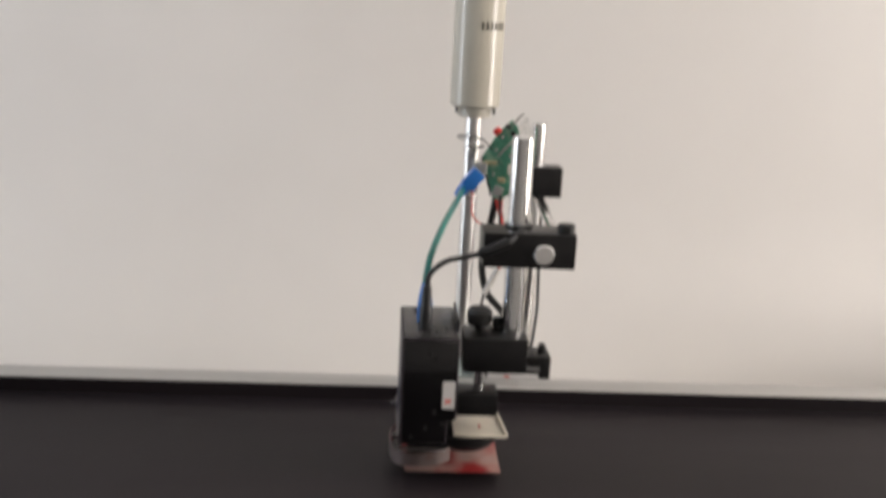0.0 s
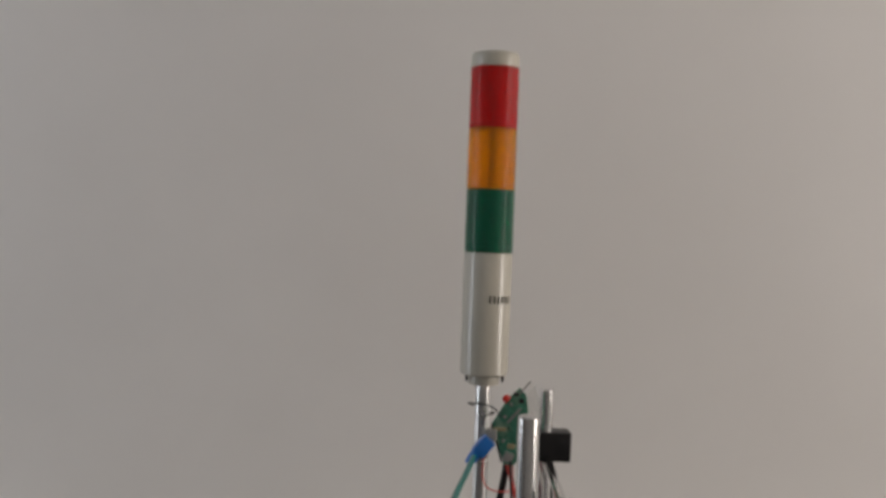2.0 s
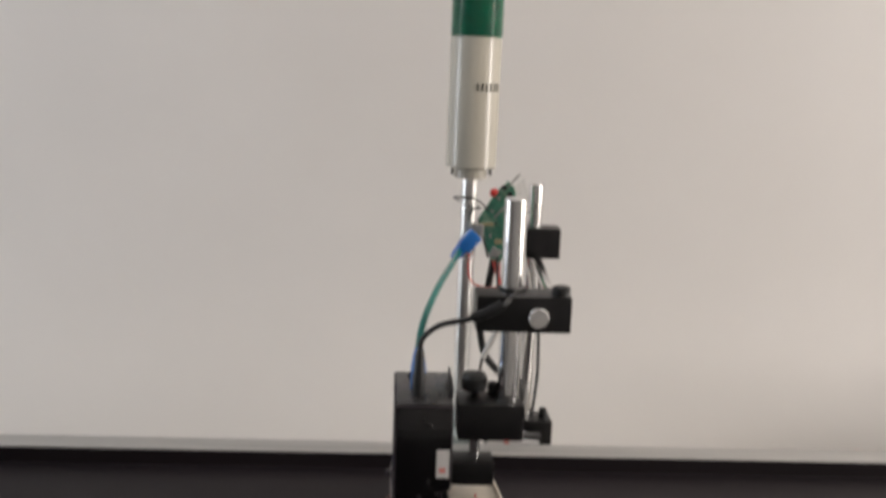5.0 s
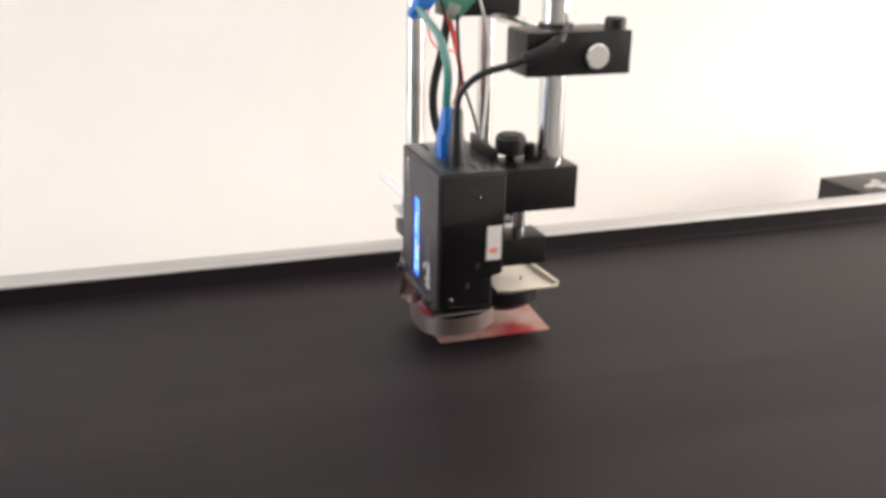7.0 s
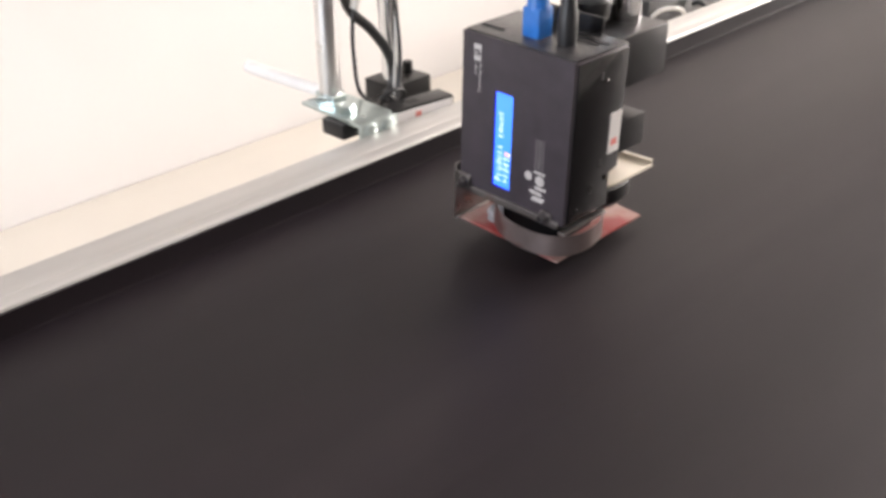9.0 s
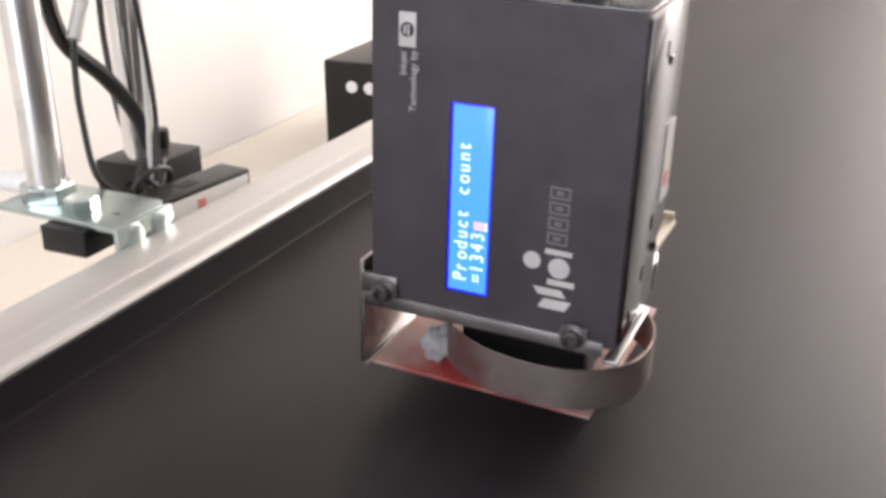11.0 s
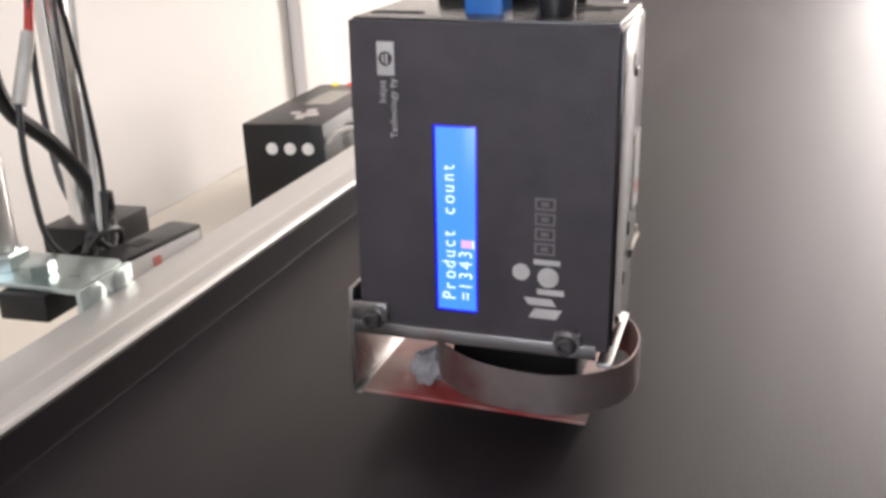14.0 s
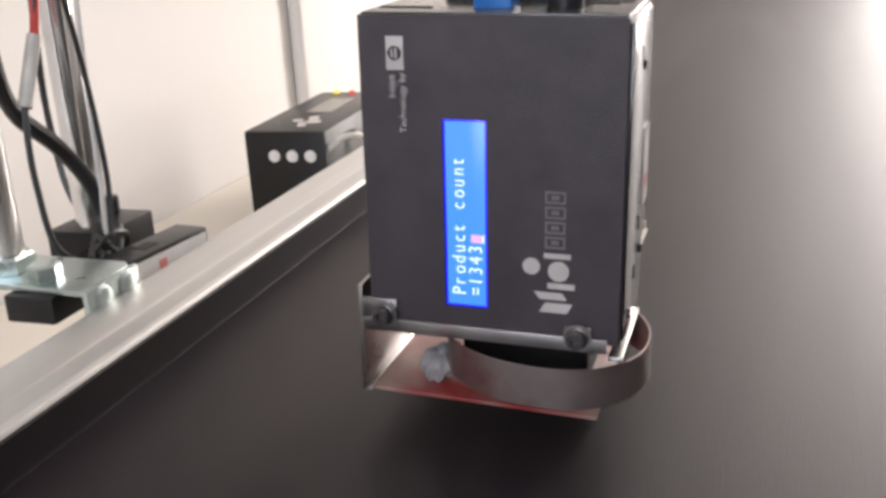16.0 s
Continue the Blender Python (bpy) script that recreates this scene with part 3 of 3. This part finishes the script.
part("collar", put(lathe([(R1 + 0.0030, 0), (R1 + 0.0030, 0.003), (R1 + 0.0012, 0.0036)], 28), pose(0.1052, 0.040, 0.2500, 0, 0, 0)), KNOB, stand)
part("cross_rod", rod((0.150, 0.050, 0.228), (0.1680, 0.332, 0.228), 0.006, 20), CHROME, stand, "steel cross rod")
held(stand)

# ---- signal tower ----
SX, SY = 0.0845, 0.330
tower = thing("signal_tower", "three-tier red, amber and green signal tower, unlit, on a steel pole", "signal light", (SX, SY, 0.017))
RS = 0.0300


def turned(profile, seg=56):
    return put(lathe(profile, seg), Matrix.Translation((SX, SY, 0)))


part("pole", rod((SX, SY, 0.0190), (SX, SY, 0.324), 0.0098, 28), SATIN, tower, "bright steel pole")
part("collar", turned([(0.0120, 0.3195), (0.0195, 0.3205), (0.0200, 0.3260), (0.0200, 0.3350)]), CREAM, tower)
for sgn in (-1, 1):
    part("collar_tab", box(SX + sgn * 0.0225 - 0.0015, SX + sgn * 0.0225 + 0.0015, SY - 0.012, SY - 0.008, 0.325, 0.334, 0.0005), SLOT, tower, "dark locking tab")
housing = part("housing", turned([(0.0210, 0.3315), (RS - 0.002, 0.3328), (RS, 0.3350), (RS + 0.0003, 0.4835), (RS - 0.001, 0.4860)]), CREAM, tower, "cream buzzer housing")
for k in range(6):
    a = radians(-87 + 10.5 * k)
    bm = put(box(-0.0009, 0.0009, -0.001, 0.0005, -0.0046, 0.0046, 0.0003), Matrix.Translation((SX + (RS + 0.0001) * math.cos(a), SY + (RS + 0.0001) * math.sin(a), 0.4285)) @ pose(0, 0, 0, 0, 0, math.degrees(a) + 90))
    part("sound_slot", bm, SLOT, housing, "dark sound slot")


def fluted(z0, z1, r):
    """A lens cup with fine flutes inside."""
    n, bm, rings = 96, bmesh.new(), []
    for rr, z, cut in ((r - 0.0006, z0, 0), (r, z0 + 0.0006, 0), (r, z1 - 0.0006, 0), (r - 0.0006, z1, 0), (r - 0.0028, z1, 1), (r - 0.0028, z0, 1)):
        rings.append([bm.verts.new((SX + (rr - cut * 0.0006 * (i % 2)) * math.cos(2 * math.pi * i / n), SY + (rr - cut * 0.0006 * (i % 2)) * math.sin(2 * math.pi * i / n), z)) for i in range(n)])
    for a, b in zip(rings, rings[1:] + rings[:1]):
        for i in range(n):
            bm.faces.new((a[i], a[(i + 1) % n], b[(i + 1) % n], b[i]))
    return bm


for z0, z1, mat, word in ((0.4862, 0.5645, GREEN, "unlit green lens"), (0.5650, 0.6400, AMBER, "amber lens"), (0.6405, 0.7155, RED, "red lens")):
    lens = part("lens", fluted(z0, z1, RS + 0.0003), mat, tower, word)
    part("lens_rim", turned([(RS - 0.0035, z0 - 0.0006), (RS - 0.0035, z0 + 0.0012)]), CORE, lens)
    part("lamp_core", join(put(box(-0.0060, 0.0060, -0.0008, 0.0008, z0 + 0.002, z1 - 0.002), pose(SX, SY, 0, 0, 0, 35)), put(box(-0.0060, 0.0060, -0.0008, 0.0008, z0 + 0.002, z1 - 0.002), pose(SX, SY, 0, 0, 0, -55))), CORE, lens, "grey lamp board inside the lens")
part("cap", turned([(RS - 0.001, 0.7158), (RS, 0.7170), (RS, 0.7305), (RS - 0.0015, 0.7335), (RS - 0.006, 0.7347)]), CREAM, tower, "cream round cap")
# Foot of the pole: zinc angle screwed to the rail
foot_b = part("zinc_bracket", prism([(0.062, 0.2690), (0.101, 0.2690), (0.106, 0.274), (0.108, 0.330), (0.105, 0.349), (0.066, 0.349)], 0.0160, 0.0190, 0.0006), ZINC, tower, "bluish zinc-plated bracket")
part("bracket_lip", box(0.062, 0.1050, 0.2661, 0.2692, -0.0100, 0.0186, 0.0010), ZINC, foot_b)
for dx in (0.074, 0.094):
    part("dimple", put(lathe([(0.0070, 0), (0.0056, 0.0018), (0.0022, 0.0028)], 18), pose(dx, 0.2662, 0.0115, 90, 0, 0)), ZINC, foot_b)
part("nut", put(lathe([(0.0140, 0.019), (0.0145, 0.0195), (0.0145, 0.0265), (0.0130, 0.0280)], 6), Matrix.Translation((SX, SY, 0))), ZINC, foot_b, "zinc-plated pole nut")
part("side_nut", put(lathe([(0.008, 0), (0.0085, 0.001), (0.0085, 0.007), (0.007, 0.008)], 6), pose(0.076, 0.300, 0.0190, 0, 0, 15)), ZINC, foot_b)
part("under_block", box(0.058, 0.090, 0.284, 0.312, 0.0020, 0.0158, 0.001), BLACK, foot_b, "black block under the bracket")
part("back_rod", rod((0.086, 0.340, 0.0248), (0.083, 0.450, 0.0248), 0.0062, 20), STICKER, tower, "white rod reaching back from the bracket")
held(tower)

# ---- sensor post ----
post = thing("sensor_post", "slim steel post with black clamp blocks and a photo sensor", "sensor", (0.175, 0.338, 0.0))
part("rod", rod((0.1665, 0.338, 0.0), (0.1665, 0.338, 0.3145), 0.0090, 28), CHROME, post, "slim polished steel rod")
part("upper_block", box(0.113, 0.1975, 0.322, 0.354, 0.2250, 0.2620, 0.0015), BLACK, post, "black clamp block")
part("lower_block", box(0.152, 0.2015, 0.320, 0.360, -0.0150, 0.0170, 0.0015), BLACK, post, "black lower clamp block")
part("clamp_arm", box(0.122, 0.158, 0.294, 0.335, -0.008, 0.0070, 0.0015), BLACK, post)
part("clamp_stub", put(lathe([(0.005, 0), (0.005, 0.010), (0.004, 0.011)], 18), pose(0.192, 0.342, 0.0170, 0, 0, 0)), KNOB, post)
SM = pose(0.147, 0.2835, 0.0040, 0, 0, -7)
sens = part("photo_sensor", put(box(-0.034, 0.034, -0.010, 0.012, -0.012, 0.011, 0.0012), SM), BLACK, post, "flat black photo sensor")
part("sensor_label", put(box(-0.031, 0.032, -0.0105, -0.0101, -0.0085, 0.0085), SM), STICKER, sens, "pale label with a red mark")
part("label_mark", put(box(-0.010, -0.004, -0.0108, -0.0105, -0.005, 0.005), SM), PINK, sens)
part("sensor_notch", put(box(-0.012, 0.000, -0.003, 0.005, 0.0108, 0.0114), SM), SLOT, sens)
held(post)

# ---- circuit board on the post ----
board = thing("circuit_board", "bare green circuit board with components, fixed to a clamp block", "circuit board", (0.119, 0.312, 0.24))
BM = Matrix.Translation((0.118, 0.306, 0.274)) @ pose(0, 0, 0, 0, 0, -14)
part("board", put(prism([(0.010, 0.047), (0.018, 0.038), (0.021, 0.021), (0.022, -0.030), (0.004, -0.0515), (-0.0065, -0.049), (-0.015, -0.027), (-0.023, 0.001), (-0.006, 0.030), (0.003, 0.040)], -0.0008, 0.0008), BM @ pose(0, 0, 0, 90, 0, 0)), PCB, board)
for cx, cz, w, h, lean, mat in ((-0.013, -0.006, 0.017, 0.004, -4, TERMINAL), (-0.007, 0.010, 0.004, 0.003, 0, CHIP), (0.004, 0.012, 0.024, 0.003, -50, CHIP), (0.013, 0.031, 0.006, 0.006, 0, SLOT), (0.006, 0.039, 0.007, 0.004, 20, SLOT), (-0.002, -0.004, 0.002, 0.003, 0, SLOT), (-0.008, -0.020, 0.003, 0.004, 0, CHIP), (0.002, -0.026, 0.009, 0.006, 0, TERMINAL), (0.012, -0.012, 0.006, 0.012, 0, BONE), (0.012, 0.004, 0.005, 0.004, 0, CHIP), (-0.001, -0.040, 0.012, 0.012, 20, CHIP), (-0.012, 0.016, 0.002, 0.002, 0, SLOT), (0.000, 0.026, 0.003, 0.004, -40, CHIP)):
    part("component", put(box(-w / 2, w / 2, -0.004, -0.0008, -h / 2, h / 2, 0.0004), BM @ pose(cx, 0, cz, 0, lean, 0)), mat, board)
part("film", put(prism([(0.017, 0.040), (0.028, 0.052), (0.036, 0.030), (0.040, 0.010), (0.021, 0.004)], -0.0003, 0.0003), BM @ pose(0, 0.003, 0, 90, 0, 0)), FILM, board, "scrap of clear plastic film")
part("edge_channel", put(rod((-0.0235, -0.001, 0.000), (-0.0095, -0.001, -0.047), 0.0012, 10), BM), SLOT, board, "dark channel along the edge")
part("red_button", put(lathe([(0.0045, 0), (0.0055, 0.003), (0.0040, 0.008)], 18), BM @ pose(-0.0035, -0.001, 0.030, 0, -50, 0)), RED_PLASTIC, board, "small red component")
part("socket", put(box(-0.030, -0.016, -0.010, 0.006, -0.020, -0.006, 0.001), BM), CHIP, board, "grey cable socket")
part("standoff", rod((0.120, 0.306, 0.236), (0.120, 0.323, 0.236), 0.003, 12), CHIP, board)
part("pin", rod((0.128, 0.303, 0.314), (0.141, 0.301, 0.330), 0.0012, 8), CHIP, board)
held(board)


def cable(name, label, points, r, mat, group="", extra=()):
    ob = thing(name, label, "cable", points[-1], group)
    part("sheath", tube(points, r), mat, ob)
    for nm, bm, m, lb in extra:
        part(nm, bm, m, ob, lb)
    return held(ob)


# ---- cables ----
BX, BY = 0.020, 0.047
boot = join(box(BX - 0.007, BX + 0.007, BY - 0.0065, BY + 0.0065, PT, PT + 0.020, 0.001), put(lathe([(0.0075, 0), (0.0062, 0.010), (0.0045, 0.020), (0.0035, 0.022)], 16), pose(BX, BY, PT + 0.018)))
top_boot = put(join(box(-0.008, 0.008, -0.0075, 0.0075, -0.012, 0.010, 0.001), put(lathe([(0.0080, 0), (0.0065, 0.010), (0.0045, 0.018)], 16), pose(0, 0, -0.010, 180, 0, 0))), pose(0.0845, 0.288, 0.2515, 0, 41, 0) @ Matrix.Diagonal((1.05, 1.05, 1.05, 1)))
cable("network_cable", "translucent green network cable with blue boots, arching to the printer",
      [(BX, BY, PT + 0.034), (0.0200, 0.0490, 0.194), (0.0245, 0.060, 0.215), (0.0390, 0.120, 0.2310), (0.0555, 0.200, 0.2355), (0.0720, 0.283, 0.2385)], 0.0034, TEAL,
      extra=[("boot", boot, BLUE_BOOT, "bright blue plug boot"), ("boot", top_boot, BLUE_BOOT, "bright blue plug boot")])
plug = put(lathe([(0.0058, 0), (0.0062, 0.004), (0.0062, 0.020), (0.0050, 0.024), (0.0044, 0.040), (0.0036, 0.044)], 18), pose(0.020, 0.024, PT))
cable("power_cable", "thin black cable curving from the clamp block down into the printer",
      [(0.020, 0.024, PT + 0.040), (0.022, 0.024, 0.205), (0.036, 0.020, 0.219), (0.056, 0.014, 0.226), (0.072, 0.007, 0.233), (0.092, 0.006, 0.243), (0.108, 0.026, 0.252)], 0.0026, CABLE,
      extra=[("plug", plug, CABLE, "ribbed black cable plug"), ("sleeve", tube([(0.066, 0.008, 0.231), (0.078, 0.005, 0.2365), (0.092, 0.005, 0.244)], 0.0050, 12), CABLE, "thicker black sleeve")])
cable("red_wire", "thin red wire hanging from the circuit board", [(0.084, 0.290, 0.236), (0.084, 0.284, 0.212), (0.092, 0.282, 0.200), (0.108, 0.286, 0.196), (0.122, 0.310, 0.194), (0.124, 0.316, 0.226)], 0.0009, RED_WIRE)
cable("black_wire", "thin black wire looped round the steel pole", [(0.106, 0.302, 0.284), (0.094, 0.304, 0.296), (0.074, 0.310, 0.299), (0.066, 0.322, 0.297), (0.070, 0.340, 0.292), (0.086, 0.345, 0.287), (0.099, 0.334, 0.283), (0.096, 0.308, 0.287), (0.086, 0.306, 0.284), (0.083, 0.304, 0.272)], 0.0010, CABLE)
cable("black_wire", "thin black wire dropping from the circuit board", [(0.119, 0.300, 0.230), (0.120, 0.298, 0.205), (0.126, 0.302, 0.165), (0.148, 0.312, 0.110), (0.158, 0.316, 0.050), (0.150, 0.314, 0.006)], 0.0016, CABLE)
cable("sensor_cable", "thick black sensor cable sweeping down to the clamp", [(0.118, 0.324, 0.230), (0.113, 0.328, 0.190), (0.106, 0.333, 0.150), (0.108, 0.335, 0.118), (0.117, 0.335, 0.0934), (0.136, 0.329, 0.0725), (0.150, 0.323, 0.0490), (0.155, 0.322, 0.0270), (0.146, 0.320, 0.0130), (0.138, 0.318, 0.0060)], 0.0046, CABLE)
cable("sensor_cable", "black cable running down beside the steel rod", [(0.178, 0.352, 0.226), (0.182, 0.364, 0.160), (0.186, 0.372, 0.100), (0.187, 0.372, 0.066), (0.184, 0.366, 0.036), (0.180, 0.354, 0.016)], 0.0021, CABLE)
cable("joined_wire", "thin black wire with a milky heat-shrink joint", [(0.125, 0.322, 0.1308), (0.1173, 0.322, 0.115), (0.1098, 0.322, 0.0995), (0.1070, 0.322, 0.080), (0.1062, 0.321, 0.057), (0.1087, 0.318, 0.0245), (0.126, 0.312, 0.006)], 0.0018, CABLE,
      extra=[("heat_shrink", tube([(0.126, 0.322, 0.1330), (0.1173, 0.322, 0.115), (0.1095, 0.322, 0.0985)], 0.0037, 12), CLEAR, "milky heat-shrink sleeve"),
             ("feeder", tube([(0.118, 0.322, 0.230), (0.128, 0.320, 0.190), (0.130, 0.321, 0.155), (0.1255, 0.322, 0.132)], 0.0012, 8), CABLE, "thin dark feeder wire")])
cable("red_wire", "red wire running into a heat-shrink joint", [(0.112, 0.322, 0.240), (0.122, 0.318, 0.205), (0.1325, 0.321, 0.165), (0.1309, 0.322, 0.150), (0.1262, 0.322, 0.1325)], 0.0024, RED_WIRE)

cable("pale_wire", "pale sheathed wire running down between the steel rods", [(0.146, 0.322, 0.256), (0.152, 0.317, 0.235), (0.160, 0.316, 0.205), (0.163, 0.318, 0.180), (0.160, 0.320, 0.120), (0.154, 0.318, 0.050), (0.148, 0.316, 0.006)], 0.0016, CLEAR)
cable("wire_tangle", "small tangle of black wires over the clamp arm", [(0.124, 0.306, 0.008), (0.118, 0.300, 0.020), (0.130, 0.296, 0.026), (0.146, 0.300, 0.020), (0.150, 0.306, 0.010), (0.138, 0.310, 0.014), (0.126, 0.304, 0.024), (0.134, 0.298, 0.014), (0.146, 0.304, 0.026), (0.152, 0.312, 0.008)], 0.0015, CABLE)

# ---- controller box ----
QX0, QX1, QY0, QY1, QZ = 0.882, 1.178, 0.517, 0.634, -0.086
ctrl = thing("controller_box", "black metal controller box with three pale holes and indicator lights", "controller", (1.03, 0.575, LEDGE_Z))
part("case", box(QX0, QX1, QY0, QY1, LEDGE_Z + 0.004, QZ, 0.004), BLACK, ctrl)
for k in range(3):
    part("hole_plug", put(lathe([(0.0082, 0), (0.0082, 0.0016), (0.007, 0.0024)], 24), Matrix.Translation((QX0, QY1 - 0.042 - 0.026 * k, QZ - 0.034)) @ pose(0, 0, 0, 0, -90, 0)), STICKER, ctrl, "pale round plug")
for k, m in enumerate((LED_Y, LED_R, LED_G)):
    part("indicator", put(lathe([(0.0055, 0), (0.0055, 0.002), (0.003, 0.004)], 16), pose(QX1 - 0.012, QY1 - 0.030 - 0.026 * k, QZ)), m, ctrl)
for dx, dy, w, d in ((0.045, 0.050, 0.030, 0.012), (0.060, 0.040, 0.020, 0.022), (0.085, 0.048, 0.024, 0.014), (0.070, 0.066, 0.016, 0.014)):
    part("mark", put(box(-w / 2, w / 2, -d / 2, d / 2, 0.0, 0.0005), pose(QX0 + dx, QY0 + dy, QZ, 0, 0, 18)), PRINT, ctrl, "pale maker's mark")
part("name_plate", box(QX0 + 0.130, QX0 + 0.235, QY0 + 0.038, QY0 + 0.078, QZ, QZ + 0.0006), CHIP, ctrl, "grey label plate")
for k in range(4):
    part("foot", box(QX0 + 0.01 + 0.25 * (k % 2), QX0 + 0.03 + 0.25 * (k % 2), QY0 + 0.01 + 0.077 * (k // 2), QY0 + 0.03 + 0.077 * (k // 2), LEDGE_Z, LEDGE_Z + 0.004), KNOB, ctrl)
held(ctrl)
turn = radians(3.0)
ctrl.rotation_euler.z = turn
swing = Matrix.Rotation(turn, 3, "Z") @ (ctrl.location - Vector((QX0, QY1, 0)))
ctrl.location = (QX0 + swing.x, QY1 + swing.y, LEDGE_Z)
cable("controller_cable", "pale cable looping out of the controller box", [(0.898, QY0 - 0.0005, -0.112), (0.896, 0.500, -0.098), (0.905, 0.484, -0.094), (0.930, 0.480, -0.104), (0.950, 0.482, -0.140), (0.958, 0.490, -0.180), (0.960, 0.498, LEDGE_Z + 0.004)], 0.0035, CLEAR)
cable("controller_cable", "black cable hanging beside the controller box", [(1.020, QY0 - 0.001, -0.115), (1.020, 0.500, -0.112), (1.030, 0.490, -0.130), (1.036, 0.490, -0.175), (1.045, 0.496, LEDGE_Z + 0.004)], 0.0045, CABLE)
